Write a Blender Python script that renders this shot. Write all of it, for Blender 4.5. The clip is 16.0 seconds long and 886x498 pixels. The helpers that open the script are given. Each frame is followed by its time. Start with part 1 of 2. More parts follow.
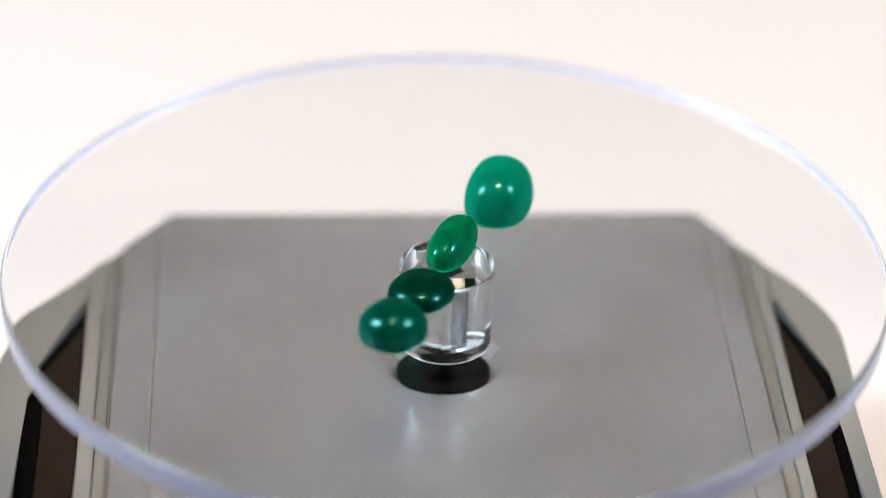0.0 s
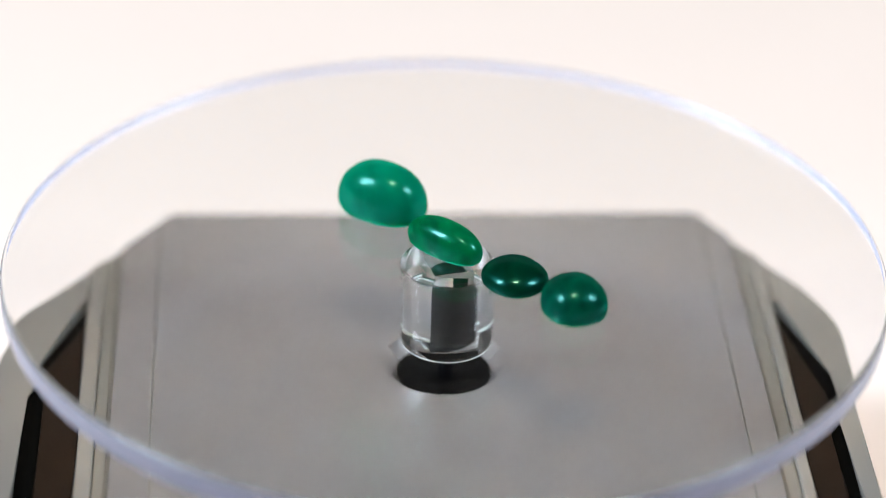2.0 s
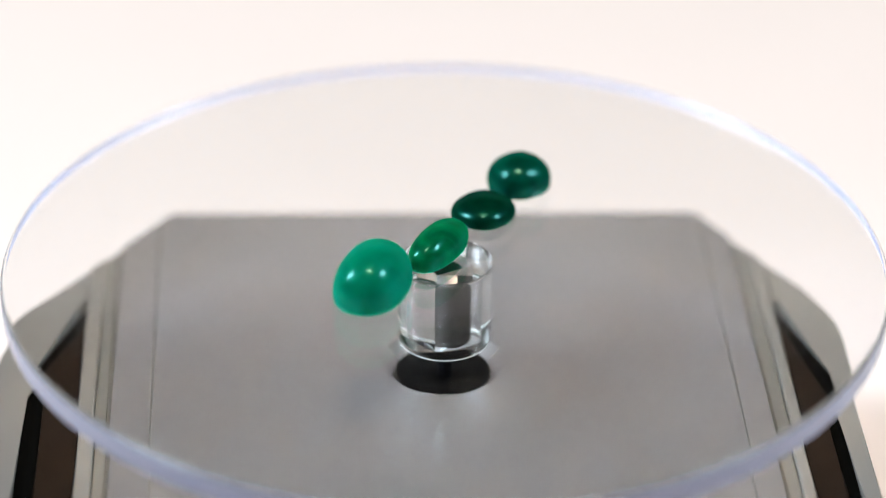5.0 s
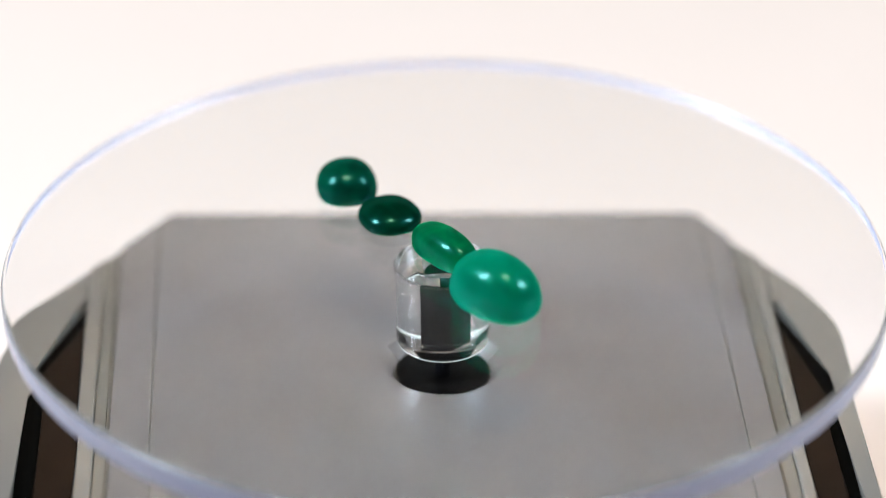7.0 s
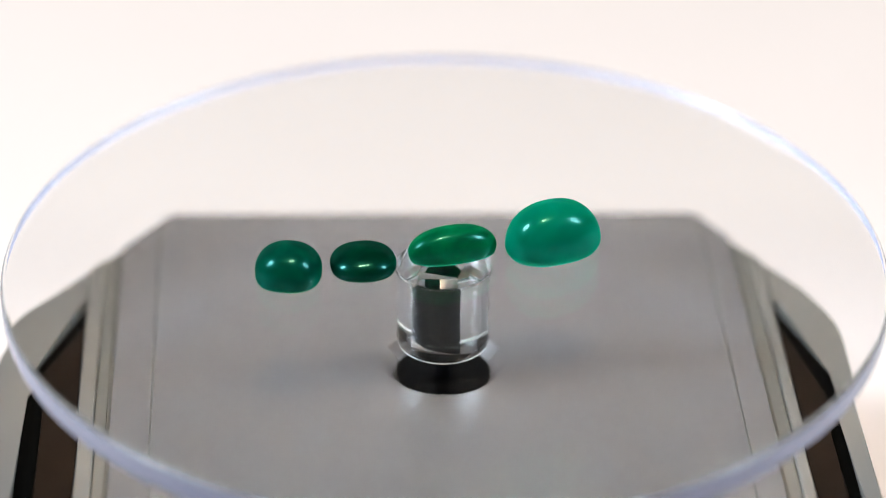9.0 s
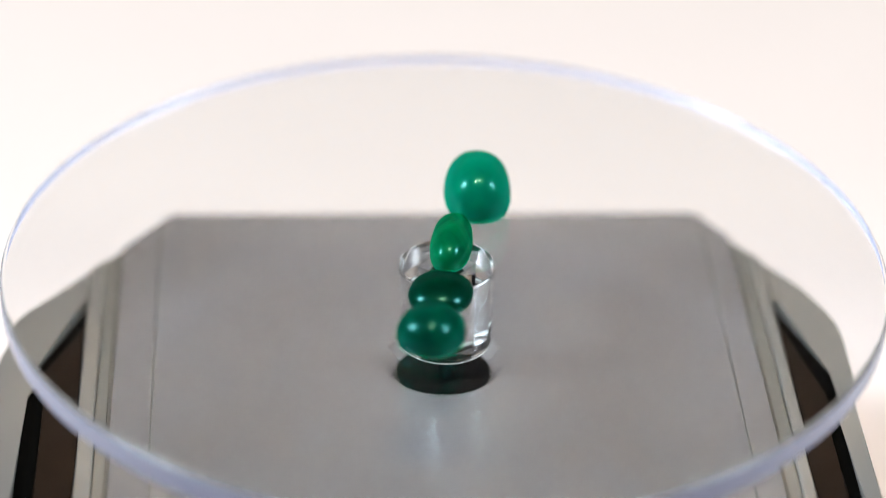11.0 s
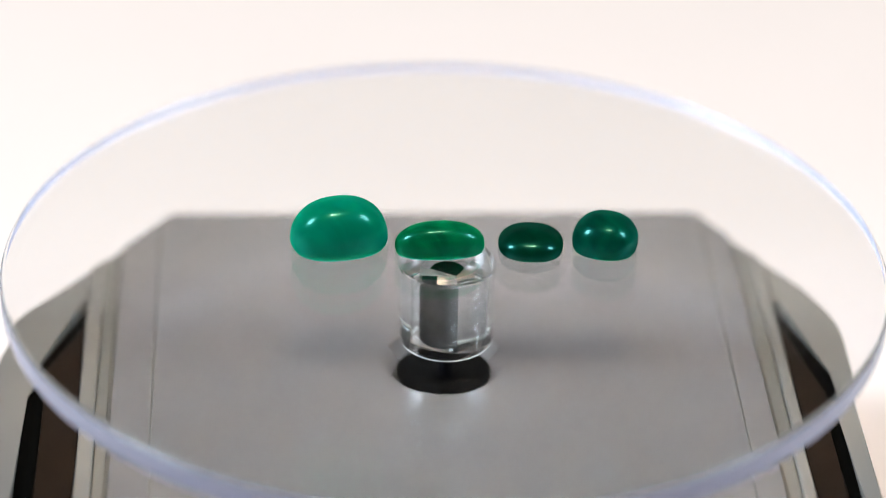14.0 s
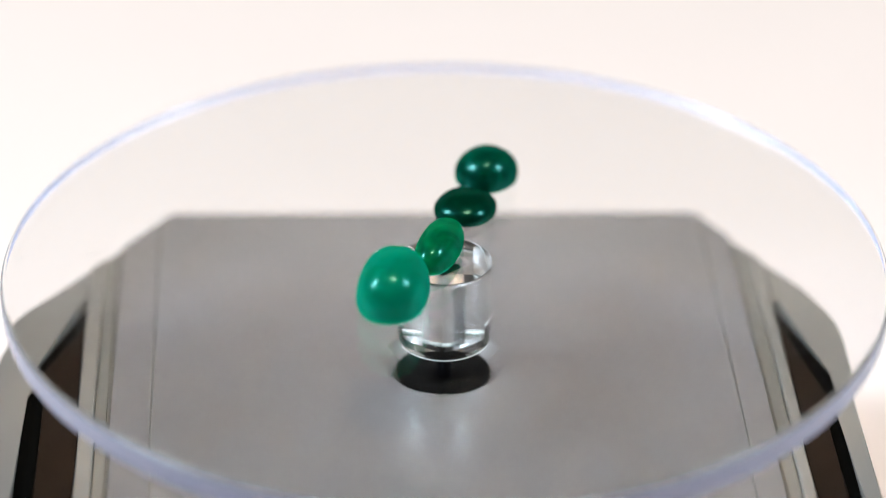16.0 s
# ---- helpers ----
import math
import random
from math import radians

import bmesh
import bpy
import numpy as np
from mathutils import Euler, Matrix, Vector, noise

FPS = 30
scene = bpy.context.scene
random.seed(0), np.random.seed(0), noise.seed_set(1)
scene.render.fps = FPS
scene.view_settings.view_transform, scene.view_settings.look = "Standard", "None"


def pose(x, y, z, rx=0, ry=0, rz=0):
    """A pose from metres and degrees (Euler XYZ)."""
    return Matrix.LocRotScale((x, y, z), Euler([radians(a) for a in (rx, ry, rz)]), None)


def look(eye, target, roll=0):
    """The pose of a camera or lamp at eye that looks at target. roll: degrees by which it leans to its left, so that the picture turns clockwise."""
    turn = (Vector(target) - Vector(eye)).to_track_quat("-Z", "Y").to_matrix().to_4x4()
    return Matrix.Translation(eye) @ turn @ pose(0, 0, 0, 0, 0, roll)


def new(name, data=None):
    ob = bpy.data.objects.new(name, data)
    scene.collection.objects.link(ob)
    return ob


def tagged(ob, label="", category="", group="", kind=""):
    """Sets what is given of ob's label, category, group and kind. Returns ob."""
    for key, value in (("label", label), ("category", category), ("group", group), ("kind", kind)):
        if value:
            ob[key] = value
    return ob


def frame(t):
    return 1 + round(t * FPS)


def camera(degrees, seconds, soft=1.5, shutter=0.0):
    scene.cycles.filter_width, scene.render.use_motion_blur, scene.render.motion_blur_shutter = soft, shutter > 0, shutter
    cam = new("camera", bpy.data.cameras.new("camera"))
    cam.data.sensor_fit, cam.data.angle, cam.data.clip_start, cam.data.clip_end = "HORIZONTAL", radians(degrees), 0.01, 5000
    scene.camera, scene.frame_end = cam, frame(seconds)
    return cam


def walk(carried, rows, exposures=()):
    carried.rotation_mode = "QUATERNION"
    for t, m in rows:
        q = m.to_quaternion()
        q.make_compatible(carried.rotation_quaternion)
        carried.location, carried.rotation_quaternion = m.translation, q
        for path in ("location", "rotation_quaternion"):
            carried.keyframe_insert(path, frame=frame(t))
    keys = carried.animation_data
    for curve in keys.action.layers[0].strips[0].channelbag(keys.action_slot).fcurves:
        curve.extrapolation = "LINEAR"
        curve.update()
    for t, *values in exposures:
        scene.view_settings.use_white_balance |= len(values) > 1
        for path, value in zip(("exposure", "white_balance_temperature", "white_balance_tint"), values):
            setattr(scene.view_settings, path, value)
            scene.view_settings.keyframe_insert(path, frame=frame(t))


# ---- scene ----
ZP = 0.0300            # top of the grey plate over the table
ZD = ZP + 0.0175       # upper face of the turning disc
SPIN = 0.59172         # radians a second, counter-clockwise seen from above
MM = 0.001

# ---- camera ----
cam = camera(19.98, 16.0, soft=0.85)
cam.data.dof.use_dof = True
cam.data.dof.focus_distance = 0.286
cam.data.dof.aperture_fstop = 8.0
eye = Vector((0.0, -0.24813, ZD + 0.14596))
ahead = Vector((-0.00106, 0.86263, -0.50583))
shot = look(eye, eye + ahead, 0.762)
walk(cam, [(0.0, shot), (16.0, shot)])

# ---- light: two cool lamps beside the stand, a warm tube above ----
world = bpy.data.worlds.new("room_light")
scene.world = world
world.use_nodes = True
world.node_tree.nodes["Background"].inputs["Color"].default_value = (1.0, 0.93, 0.86, 1)
world.node_tree.nodes["Background"].inputs["Strength"].default_value = 0.05


def lamp(name, shape, size, size_y, watts, colour, place, target):
    data = bpy.data.lights.new(name, "AREA")
    data.shape, data.size, data.size_y = shape, size, size_y
    data.energy, data.color = watts, colour
    ob = new(name, data)
    ob.matrix_world = look(place, target)
    return ob


def lamp_place(azimuth, elevation, distance):
    a, e = radians(azimuth), radians(elevation)
    return Vector((math.sin(a) * math.cos(e), math.cos(a) * math.cos(e), math.sin(e))) * distance + Vector((0, 0, ZD))


CENTRE = (0, 0, ZD)
lamp("lamp_cool", "ELLIPSE", 0.17, 0.27, 5.6, (0.74, 0.91, 1.0), lamp_place(-98, 41, 0.75), CENTRE)
lamp("lamp_cool", "ELLIPSE", 0.16, 0.27, 3.6, (0.74, 0.91, 1.0), lamp_place(98, 41, 0.75), CENTRE)
lamp("lamp_warm", "RECTANGLE", 0.24, 0.035, 6.3, (1.0, 0.78, 0.50), lamp_place(170, 80, 1.1), CENTRE)
scene.view_settings.exposure = 0.0


# ---- materials ----
def material(name, colour, rough=0.5, vary=0.0, scale=200.0, bump=0.0, bump_scale=900.0, rough_vary=0.0, **more):
    m = bpy.data.materials.new(name)
    m.use_nodes = True
    n, link = m.node_tree.nodes, m.node_tree.links.new
    b = n["Principled BSDF"]
    b.inputs["Base Color"].default_value = (*colour, 1)
    b.inputs["Roughness"].default_value = rough
    for key, value in more.items():
        b.inputs[key.replace("_", " ")].default_value = value
    where = n.new("ShaderNodeTexCoord")
    if vary:
        noise_a = n.new("ShaderNodeTexNoise")
        noise_a.inputs["Scale"].default_value, noise_a.inputs["Detail"].default_value = scale, 5
        link(where.outputs["Object"], noise_a.inputs["Vector"])
        ramp = n.new("ShaderNodeMapRange")
        ramp.inputs["From Min"].default_value, ramp.inputs["From Max"].default_value = 0.0, 1.0
        ramp.inputs["To Min"].default_value, ramp.inputs["To Max"].default_value = 1 - 2.5 * vary, 1 + 2.5 * vary
        link(noise_a.outputs["Fac"], ramp.inputs["Value"])
        tint = n.new("ShaderNodeVectorMath")
        tint.operation = "SCALE"
        tint.inputs[0].default_value = colour
        link(ramp.outputs["Result"], tint.inputs["Scale"])
        link(tint.outputs["Vector"], b.inputs["Base Color"])
        if rough_vary:
            ramp_r = n.new("ShaderNodeMapRange")
            ramp_r.inputs["From Min"].default_value, ramp_r.inputs["From Max"].default_value = 0.0, 1.0
            ramp_r.inputs["To Min"].default_value, ramp_r.inputs["To Max"].default_value = rough - 2.5 * rough_vary, rough + 2.5 * rough_vary
            link(noise_a.outputs["Fac"], ramp_r.inputs["Value"])
            link(ramp_r.outputs["Result"], b.inputs["Roughness"])
    if bump:
        noise_b = n.new("ShaderNodeTexNoise")
        noise_b.inputs["Scale"].default_value, noise_b.inputs["Detail"].default_value = bump_scale, 3
        link(where.outputs["Object"], noise_b.inputs["Vector"])
        relief = n.new("ShaderNodeBump")
        relief.inputs["Strength"].default_value, relief.inputs["Distance"].default_value = bump, 0.0001
        link(noise_b.outputs["Fac"], relief.inputs["Height"])
        link(relief.outputs["Normal"], b.inputs["Normal"])
    return m


PAPER = material("white_table", (0.90, 0.785, 0.780), 0.55, 0.012, 30, 0.05, 1500)
# Unseen room shell; its dimness is put into the colour to keep reflections dark.
WALL = material("near_black_wall", (0.025, 0.023, 0.021), 0.8, 0.03, 2)
PLATE = material("grey_satin_plate", (0.312, 0.294, 0.310), 0.26, 0.025, 60, 0.012, 2500, 0.006, Metallic=0.72)
HOUSING = material("light_grey_plastic", (0.125, 0.117, 0.113), 0.42, 0.03, 80, 0.08, 3000, Specular_IOR_Level=0.4)
PANEL = material("dark_solar_cell", (0.010, 0.0062, 0.0042), 0.35, 0.15, 300, 0.02, 1500, Specular_IOR_Level=0.05)
GAP = material("black_gap", (0.002, 0.002, 0.002), 0.8, 0.1, 300, Specular_IOR_Level=0.0)
BLACK = material("black_rubber", (0.0015, 0.0015, 0.0016), 0.22, 0.1, 400, 0.05, 2500, Specular_IOR_Level=0.08)
SHAFT = material("black_shaft", (0.003, 0.003, 0.004), 0.6, 0.1, 500, Specular_IOR_Level=0.0)
LEDGE = material("darker_grey_plastic", (0.095, 0.090, 0.086), 0.5, 0.03, 80, 0.08, 3000, Specular_IOR_Level=0.3)
SEAM = material("grey_seam", (0.075, 0.072, 0.071), 0.6, 0.1, 300, Specular_IOR_Level=0.2)
CARD = material("cream_card", (0.36, 0.325, 0.31), 0.7, 0.02, 20)
ACRYLIC = material("clear_acrylic", (0.985, 0.99, 0.99), 0.0, Transmission_Weight=1.0, IOR=1.54)
HUB_ACRYLIC = material("clear_hub_plastic", (0.985, 0.998, 1.0), 0.0, Transmission_Weight=1.0, IOR=1.49, Specular_IOR_Level=0.2)
HUB_EDGE = material("whitened_hub_edge", (0.90, 0.97, 0.97), 0.12, 0.03, 400, Transmission_Weight=0.55, IOR=1.49)
# The bluish colour paints the light that clear acrylic gathers in its edge.
RIM = material("lit_rim_tint", (0.68, 0.70, 1.0), 0.2, 0.03, 150, Transmission_Weight=0.58, IOR=1.49)
# Upper bevel: paler than the rim, so its colour helps paint the white glint.
BEVEL = material("pale_glint_edge", (0.88, 0.90, 1.0), 0.2, 0.03, 150, Transmission_Weight=0.75, IOR=1.49)
DUST = material("dust", (0.10, 0.09, 0.08), 0.9, 0.2, 3000)
PALE_DUST = material("pale_dust", (0.45, 0.45, 0.44), 0.9, 0.1, 3000)


def gem_material(name, deep, light, cloud, depth):
    """A milky stone: light goes deep into it; a sharp polish and a soft sheen lie on top."""
    m = material(name, deep, 0.3, 0, Subsurface_Weight=0.85, Subsurface_Scale=depth, Specular_IOR_Level=0.0)
    n, link = m.node_tree.nodes, m.node_tree.links.new
    b = n["Principled BSDF"]
    b.inputs["Subsurface Radius"].default_value = (0.15, 1.0, 0.6)
    where = n.new("ShaderNodeTexCoord")
    veil = n.new("ShaderNodeTexNoise")
    veil.inputs["Scale"].default_value, veil.inputs["Detail"].default_value = cloud, 4
    veil.inputs["Distortion"].default_value = 0.8
    link(where.outputs["Object"], veil.inputs["Vector"])
    mix = n.new("ShaderNodeMix")
    mix.data_type = "RGBA"
    mix.inputs["A"].default_value, mix.inputs["B"].default_value = (*deep, 1), (*light, 1)
    ramp = n.new("ShaderNodeMapRange")
    ramp.inputs["From Min"].default_value, ramp.inputs["From Max"].default_value = 0.30, 0.72
    link(veil.outputs["Fac"], ramp.inputs["Value"])
    link(ramp.outputs["Result"], mix.inputs["Factor"])
    link(mix.outputs["Result"], b.inputs["Base Color"])
    fine = n.new("ShaderNodeTexNoise")
    fine.inputs["Scale"].default_value, fine.inputs["Detail"].default_value = 700, 4
    link(where.outputs["Object"], fine.inputs["Vector"])
    relief = n.new("ShaderNodeBump")
    relief.inputs["Strength"].default_value, relief.inputs["Distance"].default_value = 0.03, 0.00008
    link(fine.outputs["Fac"], relief.inputs["Height"])
    link(relief.outputs["Normal"], b.inputs["Normal"])
    last = b.outputs["BSDF"]
    for rough, share, colour in ((0.30, 0.021, (0.08, 1.0, 0.85, 1)), (0.11, 0.017, (0.5, 1.0, 1.0, 1))):
        gloss, blend = n.new("ShaderNodeBsdfGlossy"), n.new("ShaderNodeMixShader")
        gloss.inputs["Roughness"].default_value, gloss.inputs["Color"].default_value = rough, colour
        link(relief.outputs["Normal"], gloss.inputs["Normal"])
        blend.inputs["Fac"].default_value = share
        link(last, blend.inputs[1])
        link(gloss.outputs["BSDF"], blend.inputs[2])
        last = blend.outputs["Shader"]
    link(last, n["Material Output"].inputs["Surface"])
    return m


# ---- mesh tools ----
def part(name, bm, mat, parent=None, label="", smooth=False):
    bmesh.ops.recalc_face_normals(bm, faces=bm.faces) if not bm.faces.layers.int.get("keep") else None
    mesh = bpy.data.meshes.new(name)
    bm.to_mesh(mesh)
    bm.free()
    mesh.materials.append(mat)
    if smooth:
        mesh.shade_smooth()
        mesh.set_sharp_from_angle(angle=radians(smooth))
    ob = new(name, mesh)
    if smooth and name != "cabochon":
        even = ob.modifiers.new("even_normals", "WEIGHTED_NORMAL")
        even.keep_sharp, even.weight = True, 80
    ob.parent = parent
    return tagged(ob, label) if label else ob


def ring_points(bm, r, z, count, cx=0.0, cy=0.0):
    return [bm.verts.new((cx + r * math.cos(2 * math.pi * i / count), cy + r * math.sin(2 * math.pi * i / count), z)) for i in range(count)]


def lathe(bm, profile, count=96, cx=0.0, cy=0.0, closed=False):
    """Turns a profile of (radius, height) round the upright axis; radius 0 closes it."""
    rows = [[bm.verts.new((cx, cy, z))] if r == 0 else ring_points(bm, r, z, count, cx, cy) for r, z in profile]
    pairs = list(zip(rows, rows[1:])) + ([(rows[-1], rows[0])] if closed else [])
    for a, b in pairs:
        for i in range(count):
            j = (i + 1) % count
            ring = [a[i % len(a)], a[j % len(a)], b[j % len(b)], b[i % len(b)]]
            face = list(dict.fromkeys(ring))
            if len(face) > 2:
                bm.faces.new(face)
    return bm


def slab(outline, z0, z1, bevel=0.0, segments=2, inset=0.0):
    """An upright prism over an outline; its upper edges are rounded by bevel, its top drawn in by inset."""
    bm = bmesh.new()
    cx = sum(p[0] for p in outline) / len(outline)
    low = [bm.verts.new((x, y, z0)) for x, y in outline]
    high = [bm.verts.new((x - math.copysign(min(inset, abs(x - cx)), x - cx), y, z1)) for x, y in outline]
    bm.faces.new(low[::-1])
    top = bm.faces.new(high)
    n = len(outline)
    for i in range(n):
        j = (i + 1) % n
        bm.faces.new((low[i], low[j], high[j], high[i]))
    if bevel:
        bmesh.ops.bevel(bm, geom=list(top.edges), offset=bevel, segments=segments, profile=0.5, affect="EDGES")
    return bm


def rounded(points, radius, steps=5):
    """An outline with its corners rounded."""
    out = []
    n = len(points)
    for i in range(n):
        p, a, b = Vector(points[i]), Vector(points[i - 1]), Vector(points[(i + 1) % n])
        r = min(radius, (a - p).length * 0.45, (b - p).length * 0.45)
        s, e = p + (a - p).normalized() * r, p + (b - p).normalized() * r
        for k in range(steps + 1):
            u = k / steps
            q = s * (1 - u) ** 2 + p * 2 * u * (1 - u) + e * u * u
            out.append((q.x, q.y))
    return out


# ---- room and table ----
def room():
    w, d, h0, h1 = 1.7, 1.6, -0.75, 1.75
    for name, sx, sy, sz, x, y, z, mat in (
            ("wall_north", 2 * w, 0.1, h1 - h0, 0, d + 0.05, (h0 + h1) / 2, WALL),
            ("wall_south", 2 * w, 0.1, h1 - h0, 0, -d - 0.05, (h0 + h1) / 2, WALL),
            ("wall_east", 0.1, 2 * d, h1 - h0, w + 0.05, 0, (h0 + h1) / 2, WALL),
            ("wall_west", 0.1, 2 * d, h1 - h0, -w - 0.05, 0, (h0 + h1) / 2, WALL),
            ("ceiling", 2 * w, 2 * d, 0.1, 0, 0, h1 + 0.05, WALL),
            ("floor", 2 * w, 2 * d, 0.1, 0, 0, h0 - 0.05, WALL)):
        bm = bmesh.new()
        bmesh.ops.create_cube(bm, size=1, matrix=Matrix.Translation((x, y, z)) @ Matrix.Diagonal((sx, sy, sz, 1)))
        tagged(part(name, bm, mat), "unseen near-black " + name.split("_")[0] + " of the room", name.split("_")[0], kind="structure")
    table = tagged(new("table"), "plain white tabletop, brightly lit, under the display stand", "table")
    bm = slab(rounded([(-0.7, -0.5), (0.7, -0.5), (0.7, 0.6), (-0.7, 0.6)], 0.03), -0.03, 0.0, 0.003)
    part("tabletop", bm, PAPER, table, smooth=40)
    # Added reflector, out of view: the disc and plate mirror its pale face.
    bm = slab([(-0.7, 0.5), (0.7, 0.5), (0.7, 0.506), (-0.7, 0.506)], 0.0, 0.346, 0.001)
    tagged(part("backdrop", bm, CARD), "cream reflector card added out of view behind the stand", "backdrop", kind="structure")
    for x in (-0.62, 0.62):
        for y in (-0.42, 0.52):
            part("leg", lathe(bmesh.new(), [(0, -0.75), (0.02, -0.75), (0.025, -0.03), (0, -0.03)], 24, x, y), PAPER, table, smooth=40)


room()


# ---- the stand's base ----
HOLE = (0.25 * MM, 1.55 * MM)


def plate_with_hole(outline, hole, z):
    bm = bmesh.new()
    outer = [bm.verts.new((x, y, z)) for x, y in outline]
    inner = ring_points(bm, hole, z, 96, *HOLE)
    edges = [bm.edges.new((ring[i], ring[(i + 1) % len(ring)])) for ring in (outer, inner) for i in range(len(ring))]
    bmesh.ops.triangle_fill(bm, use_beauty=True, edges=edges)
    return bm, outer, inner


# Half-widths of the base at y = 0 on its two sides, in millimetres, and how much each side widens per millimetre towards the back.
RIGHT = dict(sign=1, skew=0.0, crease=34.25, plate=37.5, rail=37.85, step=39.5, bay=41.0, cell=44.55, rim=46.15, out=48.3, fall=1.70, bay_y=15.0, bay_fall=3.15, cell_y=10.6, cell_fall=4.4)
LEFT = dict(sign=-1, skew=0.045, crease=33.75, plate=38.3, rail=38.75, step=40.2, bay=42.15, cell=46.55, rim=49.0, out=52.4, fall=1.48, bay_y=15.2, bay_fall=2.62, cell_y=10.4, cell_fall=2.35)
BACK, FRONT, SHOULDER = 36.6, -62.0, 33.9


def on_side(side, points):
    """Points (half-width, y) in millimetres on one side of the base, in metres and in the base's space."""
    return [(side["sign"] * (x + side["skew"] * y) * MM, y * MM) for x, y in points][::side["sign"]]


def back_edge(side, x):
    """Where the slanting back edge of the housing runs at a half-width x."""
    return (BACK - (x - SHOULDER) * side["fall"]) / (1 + side["skew"] * side["fall"])


def display_base():
    base = tagged(new("display_stand_base"), "light grey plastic turntable base with satin plate and dark solar panels", "display stand")
    base.matrix_world = pose(-0.3 * MM, 0, 0, 0, 0, 1.98)
    k = MM
    low, wing = 0.0, ZP - 1.6 * k

    def whole(x_name, lift, radius):
        """An outline across both sides, out to the line of that name."""
        halves = []
        for side in (RIGHT, LEFT):
            x = side[x_name]
            halves.append([(side["sign"] * SHOULDER * k, (BACK - lift) * k)] + on_side(side, [(x, back_edge(side, x) - lift), (x, -52)])[::side["sign"]]
                          + [(side["sign"] * 30 * k, FRONT * k)])
        return rounded(halves[0][::-1] + halves[1], radius)

    part("housing", slab(whole("out", 0.0, 3 * k), low, wing, 0.0), HOUSING, base, "light grey plastic housing", 30)
    # the satin plate with its countersunk hole
    outline_top, outline_low = whole("plate", 0.3, 0.5 * k), whole("plate", 0.0, 0.5 * k)
    bm, outer, inner = plate_with_hole(outline_top, 7.3 * k, ZP)
    lower = [bm.verts.new((x, y, wing)) for x, y in outline_low]
    for i in range(len(outer)):
        j = (i + 1) % len(outer)
        bm.faces.new((lower[i], lower[j], outer[j], outer[i]))
    last = inner
    for r, z in ((7.05, -0.10), (6.6, -0.55), (5.75, -1.25), (5.55, -1.5)):
        ring = ring_points(bm, r * k, ZP + z * k, 96, *HOLE)
        for i in range(96):
            bm.faces.new((last[i], last[(i + 1) % 96], ring[(i + 1) % 96], ring[i]))
        last = ring
    plate_part = part("top_plate", bm, PLATE, base, "satin grey top plate with a countersunk hole", 15)
    part("shaft_seat", lathe(bmesh.new(), [(5.6 * k, ZP - 1.7 * k), (5.5 * k, ZP - 1.32 * k), (5.1 * k, ZP - 1.25 * k), (4.4 * k, ZP - 1.36 * k), (4.15 * k, ZP - 1.34 * k), (3.95 * k, ZP - 1.24 * k), (3.75 * k, ZP - 1.3 * k), (3.4 * k, ZP - 1.34 * k), (2.4 * k, ZP - 1.22 * k), (0, ZP - 1.22 * k)], 64, *HOLE),
         BLACK, plate_part, "glossy black rubber seat round the shaft", 60)
    for side in (RIGHT, LEFT):
        plate, rail, step, bay, cell, rim, out, crease = (side[n] for n in ("plate", "rail", "step", "bay", "cell", "rim", "out", "crease"))

        def band(x0, x1, y1=-51.0, drop=0.0):
            return on_side(side, [(x0, y1), (x1, y1), (x1, back_edge(side, x1) - drop), (x0, back_edge(side, x0) - drop)])

        part("crease", slab(band(crease - 0.11, crease + 0.11, -55, 0.6), ZP + 0.002 * k, ZP + 0.006 * k), SEAM, plate_part, "fine dark crease in the plate")
        part("gap", slab(band(plate + 0.02, rail, -50, 0.5), wing - 0.2 * k, ZP - 0.3 * k), SEAM, base, "narrow dark gap beside the plate")
        # rail beside the plate: a lower ledge and a raised edge along the bay
        part("ledge", slab(band(rail, step), wing - 0.2 * k, ZP - 0.45 * k, 0.15 * k), LEDGE, base, "darker grey plastic ledge", 40)
        part("inner_rail", slab(band(step + 0.02, bay), wing - 0.2 * k, ZP - 0.05 * k, 0.3 * k), HOUSING, base, smooth=40)
        # frame of the wing round the sunken bay
        top = side["bay_y"]
        knee = top - (rim - bay) * side["bay_fall"]
        edge_out = back_edge(side, out)
        shape = [(bay + 0.03, back_edge(side, bay)), (bay + 0.03, top), (rim, knee), (rim, -45), (out, -45), (out, edge_out - 5.5), (out - 0.25, edge_out - 3.0), (out - 0.9, edge_out - 0.4),
                 (out - 1.9, edge_out + 2.1), (out - 3.2, back_edge(side, out - 3.2) - 0.15)]
        part("wing_frame", slab(on_side(side, shape[::-1]), wing - 0.2 * k, ZP - 0.1 * k, 0.6 * k), HOUSING, base, smooth=40)
        floor = [(bay + 0.05, top), (bay + 0.05, -45), (rim, -45), (rim, knee)]
        bay_part = part("bay_floor", slab(on_side(side, floor[::-1]), wing - 0.1 * k, ZP - 1.0 * k), GAP, base, "black recessed bay")
        cell_top = side["cell_y"]
        panel = [(bay + 0.08, cell_top), (bay + 0.08, -44), (cell, -44), (cell, cell_top - (cell - bay) * side["cell_fall"])]
        part("solar_panel", slab(on_side(side, panel[::-1]), ZP - 1.1 * k, ZP - 0.5 * k, 0.1 * k), PANEL, bay_part, "dark brown solar panel")
    speck = bmesh.new()
    bmesh.ops.create_icosphere(speck, subdivisions=1, radius=0.5, matrix=pose(-29.3 * k, 5.2 * k, ZP + 0.02 * k) @ Matrix.Diagonal((0.2 * k, 0.11 * k, 0.04 * k, 1)))
    part("dust_speck", speck, PALE_DUST, plate_part, "tiny pale speck of dust")
    return base


display_base()


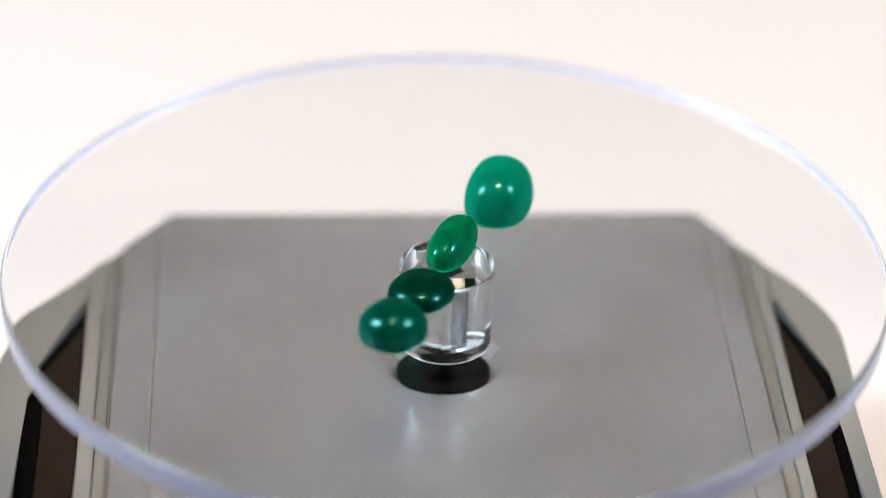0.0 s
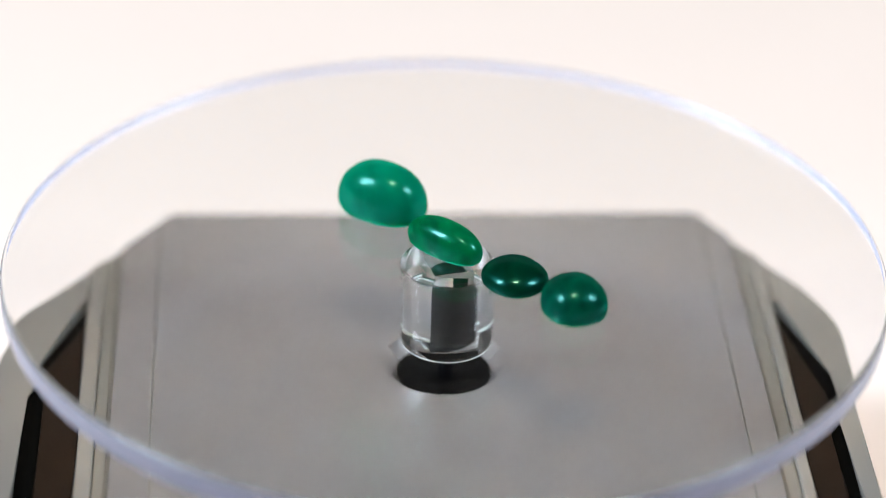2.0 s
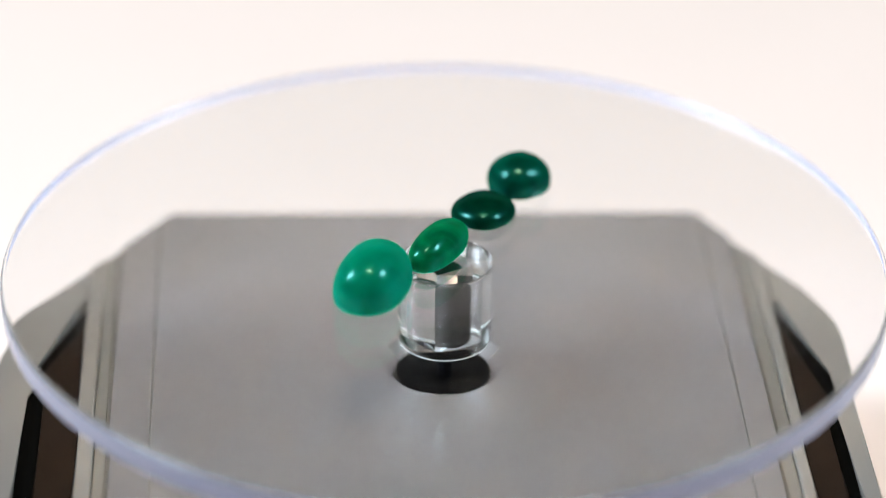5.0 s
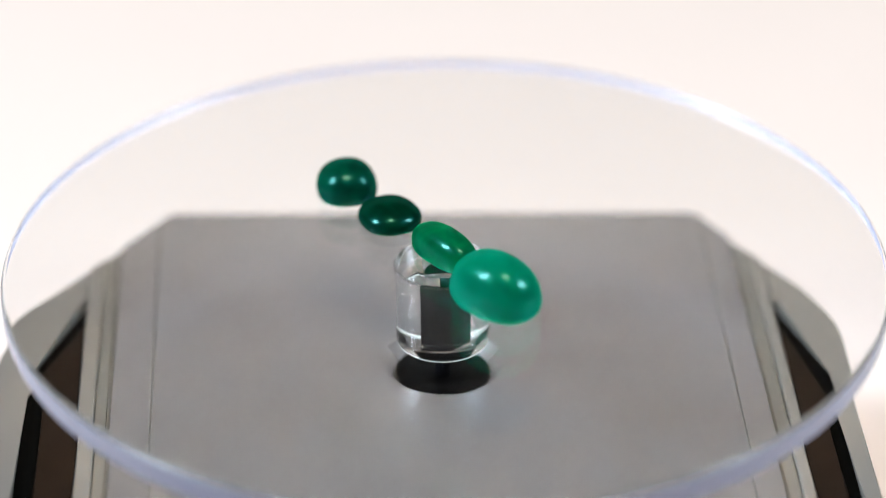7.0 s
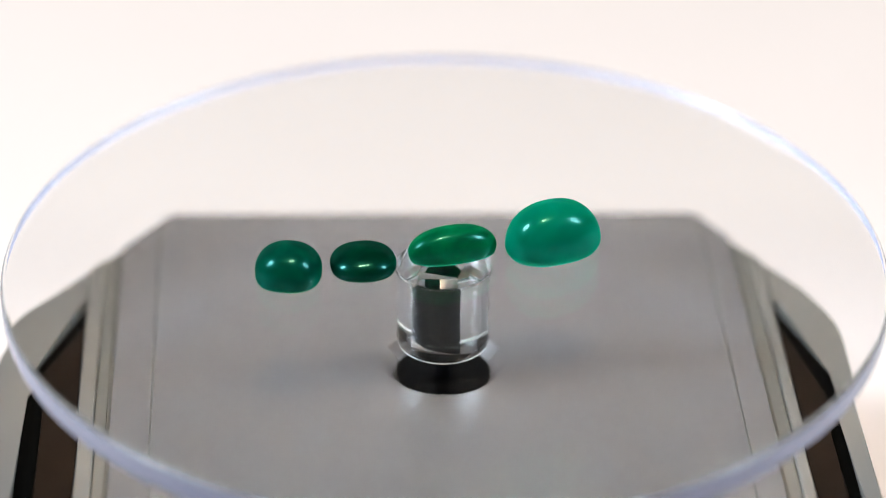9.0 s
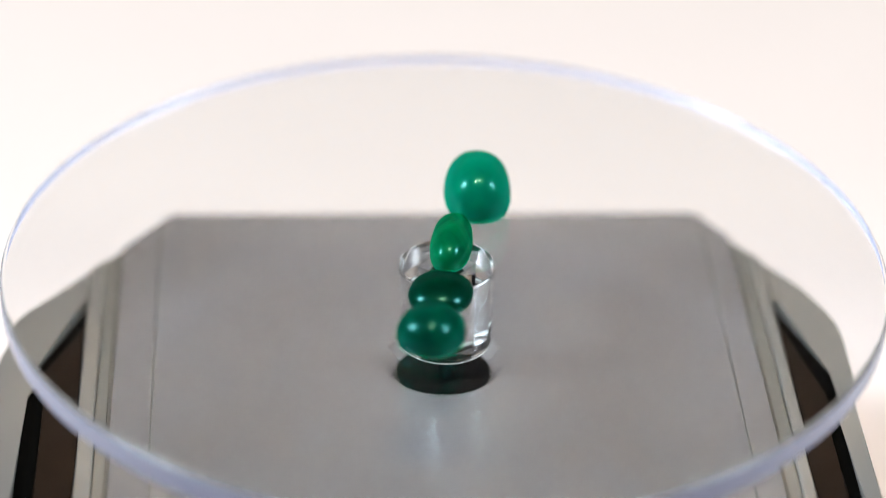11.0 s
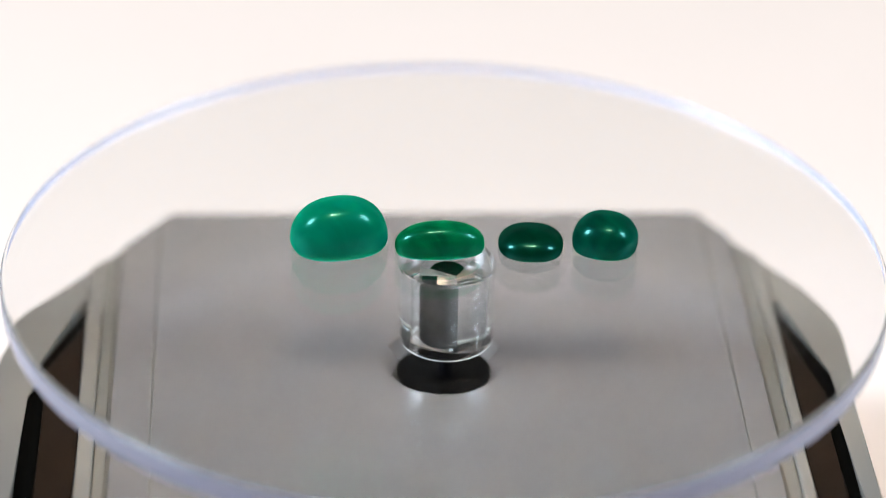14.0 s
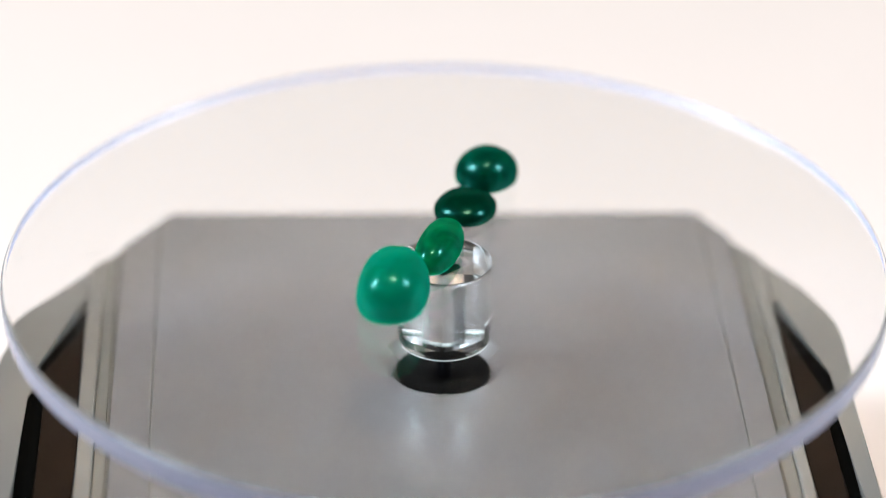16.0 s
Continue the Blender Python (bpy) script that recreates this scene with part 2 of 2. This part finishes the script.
# ---- the turning disc with its hub ----
def disc_pose(t):
    """The disc's upper face at t seconds: it turns, and leans a little."""
    a, b = 0.0068, -0.0126
    up = Vector((a, b, 1)).normalized()
    x = Vector((1, 0, -a)).normalized()
    lean = Matrix((x, up.cross(x), up)).transposed().to_4x4()
    return Matrix.Translation((0, 0, ZD)) @ Matrix.Rotation(SPIN * t, 4, "Z") @ lean


def glass_hub(bm, cx, cy, radius, z0, z1, hollow, h0, h1, turn):
    """A clear cylinder with a square hollow inside it."""
    c = 0.5 * MM
    lathe(bm, [(0, z0), (radius - 0.7 * c, z0), (radius - 0.5 * c, z0 + 0.06 * c), (radius - 0.4 * c, z0 + 0.2 * c), (radius - 0.36 * c, z0 + 0.5 * c), (radius - 0.3 * c, z0 + 2.0 * c),
               (radius - 0.1 * c, z1 - 4 * c), (radius + 0.2 * c, z1 - 1.4 * c), (radius + 0.22 * c, z1 - 0.6 * c), (radius + 0.05 * c, z1 - 0.15 * c), (radius - 0.35 * c, z1), (0, z1)], 96, cx, cy)
    bmesh.ops.recalc_face_normals(bm, faces=bm.faces)
    m = Matrix.Translation((cx, cy, (h0 + h1) / 2)) @ Matrix.Rotation(radians(turn), 4, "Z") @ Matrix.Diagonal((hollow, hollow, h1 - h0, 1))
    made = bmesh.ops.create_cube(bm, size=1, matrix=m)
    faces = list({f for v in made["verts"] for f in v.link_faces})
    bmesh.ops.reverse_faces(bm, faces=faces)
    bm.faces.layers.int.new("keep")
    return bm


HUB_TURN = 39.5


def turning_disc():
    disc = tagged(new("turntable_disc"), "clear round acrylic turntable disc with a clear hub", "turntable")
    k = MM
    R, T = 50.45 * k, 3.2 * k
    cx, cy = 0.12 * k, -0.35 * k
    profile = [(0, -T), (R - 0.6 * k, -T), (R - 0.33 * k, -T + 0.06 * k), (R - 0.14 * k, -T + 0.2 * k), (R - 0.04 * k, -T + 0.4 * k), (R, -T + 0.65 * k), (R, -0.65 * k),
               (R - 0.04 * k, -0.4 * k), (R - 0.14 * k, -0.2 * k), (R - 0.33 * k, -0.06 * k), (R - 0.6 * k, 0), (0, 0)]
    pane = part("disc_pane", lathe(bmesh.new(), profile, 256), ACRYLIC, disc, "clear acrylic pane, light gathered in its rim painted as a bluish tint", 30)
    pane.data.materials.append(RIM)
    pane.data.materials.append(BEVEL)
    for face in pane.data.polygons:
        face.material_index = 0 if abs(face.normal.z) > 0.97 else 2 if face.normal.z > 0.4 else 1
    pane.visible_shadow = False
    # dust lying on the disc
    for x, y, length, turn, mat in ((39.5, -0.8, 0.30, 20, DUST), (39.9, -0.3, 0.16, 70, DUST), (40.5, -1.0, 0.34, -15, DUST), (40.9, -0.5, 0.2, 40, DUST), (48.6, 0.3, 0.8, 75, PALE_DUST), (48.3, 0.0, 0.5, 95, DUST),
                                    (-22.5, -36.8, 0.22, 10, DUST), (10.3, 1.0, 0.14, 0, PALE_DUST), (22.2, 8.8, 0.12, 0, DUST)):
        speck = bmesh.new()
        bmesh.ops.create_icosphere(speck, subdivisions=1, radius=0.5, matrix=pose(x * k, y * k, 0.045 * k, 0, 0, turn) @ Matrix.Diagonal((length * k, 0.11 * k, 0.08 * k, 1)))
        for v in speck.verts:
            v.co.y += 0.05 * k * noise.noise(v.co * 4000)
        part("dust_speck", speck, mat, pane, "tiny speck of dust")
    z0, z1 = -13.5 * k, -T - 0.02 * k
    hub = part("hub", glass_hub(bmesh.new(), cx, cy, 5.5 * k, z0, z1, 4.7 * k, z0 + 0.5 * k, z1 - 0.25 * k, HUB_TURN), HUB_ACRYLIC, disc, "clear cylindrical hub with a square hollow", 40)
    hub.visible_shadow = False
    # lower lip of the hub, whitened to paint its bright ring of light
    hub.data.materials.append(HUB_EDGE)
    for face in hub.data.polygons:
        if z0 + 0.02 * k < face.center.z < z0 + 0.3 * k and (face.center - Vector((cx, cy, face.center.z))).length > 4 * k:
            face.material_index = 1
    bm = lathe(bmesh.new(), [(0, z0 + 0.55 * k), (2.16 * k, z0 + 0.55 * k), (2.16 * k, z1 - 1.5 * k), (2.0 * k, z1 - 1.3 * k), (0, z1 - 1.3 * k)], 48, cx, cy)
    part("shaft", bm, SHAFT, hub, "black round shaft inside the hub", 40)
    part("pin", lathe(bmesh.new(), [(0, z0 - 5.0 * k), (0.8 * k, z0 - 5.0 * k), (0.8 * k, z0 - 0.02 * k), (0, z0 - 0.02 * k)], 24, cx, cy), SHAFT, hub, "thin dark pin")
    return disc


DISC = turning_disc()


# ---- the four cabochons ----
def cabochon(label, mat, cx, cy, rx, ry, h, turn, square=2.3, girdle=0.24, foot=0.965, dome=2.2, seed=0):
    """A domed stone with a flat foot; returns it and its place on the disc."""
    bm = bmesh.new()
    count, levels = 72, 30
    rows = []
    for i in range(levels + 1):
        u = i / levels
        if u < 0.25:
            z = girdle * u / 0.25
            s = 1 - (1 - foot) * ((girdle - z) / girdle) ** 2
        else:
            a = (u - 0.25) / 0.75 * math.pi / 2
            z = girdle + (1 - girdle) * math.sin(a) ** (2 / dome)
            s = max(math.cos(a), 0.0) ** (2 / dome)
        row = []
        for j in range(count):
            w = 2 * math.pi * j / count
            c, d = math.cos(w), math.sin(w)
            q = (abs(c) ** square + abs(d) ** square) ** (-1 / square) * s
            p = Vector((rx * q * c, ry * q * d, h * z))
            bulge = noise.noise(Vector((c * s * 0.9, d * s * 0.9, z * 0.9)) + Vector((seed * 7.1, 0, 0)))
            p.x *= 1 + 0.02 * bulge
            p.y *= 1 + 0.02 * bulge
            row.append(bm.verts.new(p))
            if i == levels:
                break
        rows.append(row)
    for a, b in zip(rows, rows[1:]):
        for i in range(count):
            j = (i + 1) % count
            bm.faces.new(list(dict.fromkeys((a[i], a[j], b[j % len(b)], b[i % len(b)]))))
    bm.faces.new(rows[0][::-1])
    stone = part("cabochon", bm, mat, smooth=50)
    tagged(stone, label, "gemstone", "green cabochons on the turntable disc")
    return stone, pose(cx, cy, 0.00001, 0, 0, math.degrees(turn))


def stones():
    k = 0.01
    g1 = gem_material("pale_green_stone", (0.0, 0.13, 0.075), (0.0, 0.21, 0.125), 160, 0.004)
    g2 = gem_material("grass_green_stone", (0.0, 0.055, 0.020), (0.0, 0.17, 0.062), 220, 0.003)
    g3 = gem_material("dark_green_stone", (0.0, 0.010, 0.005), (0.0, 0.032, 0.016), 260, 0.0012)
    g4 = gem_material("deep_green_stone", (0.0, 0.022, 0.013), (0.0, 0.075, 0.042), 260, 0.0016)
    return [
        cabochon("large milky bluish-green polished cabochon on the clear disc", g1, 0.61584 * k, 1.06231 * k, 0.56500 * k, 0.39700 * k, 0.59500 * k, -1.76359, girdle=0.18, foot=0.92, dome=2.2, seed=1),
        cabochon("long bright green polished cabochon above the hub", g2, 0.07570 * k, 0.04235 * k, 0.51590 * k, 0.23836 * k, 0.35612 * k, -1.89682, dome=2.1, seed=2),
        cabochon("small very dark green low-domed polished cabochon", g3, -0.26761 * k, -0.95198 * k, 0.37500 * k, 0.35500 * k, 0.25583 * k, -2.07047, dome=2.0, seed=3),
        cabochon("small round dark green polished cabochon at the row's end", g4, -0.55180 * k, -1.76455 * k, 0.37400 * k, 0.36000 * k, 0.41200 * k, -2.29389, dome=2.1, seed=4),
    ]


STONES = stones()


def motions():
    times = [i * 0.5 for i in range(33)]
    walk(DISC, [(t, disc_pose(t)) for t in times])
    for stone, place in STONES:
        walk(stone, [(t, disc_pose(t) @ place) for t in times])


motions()
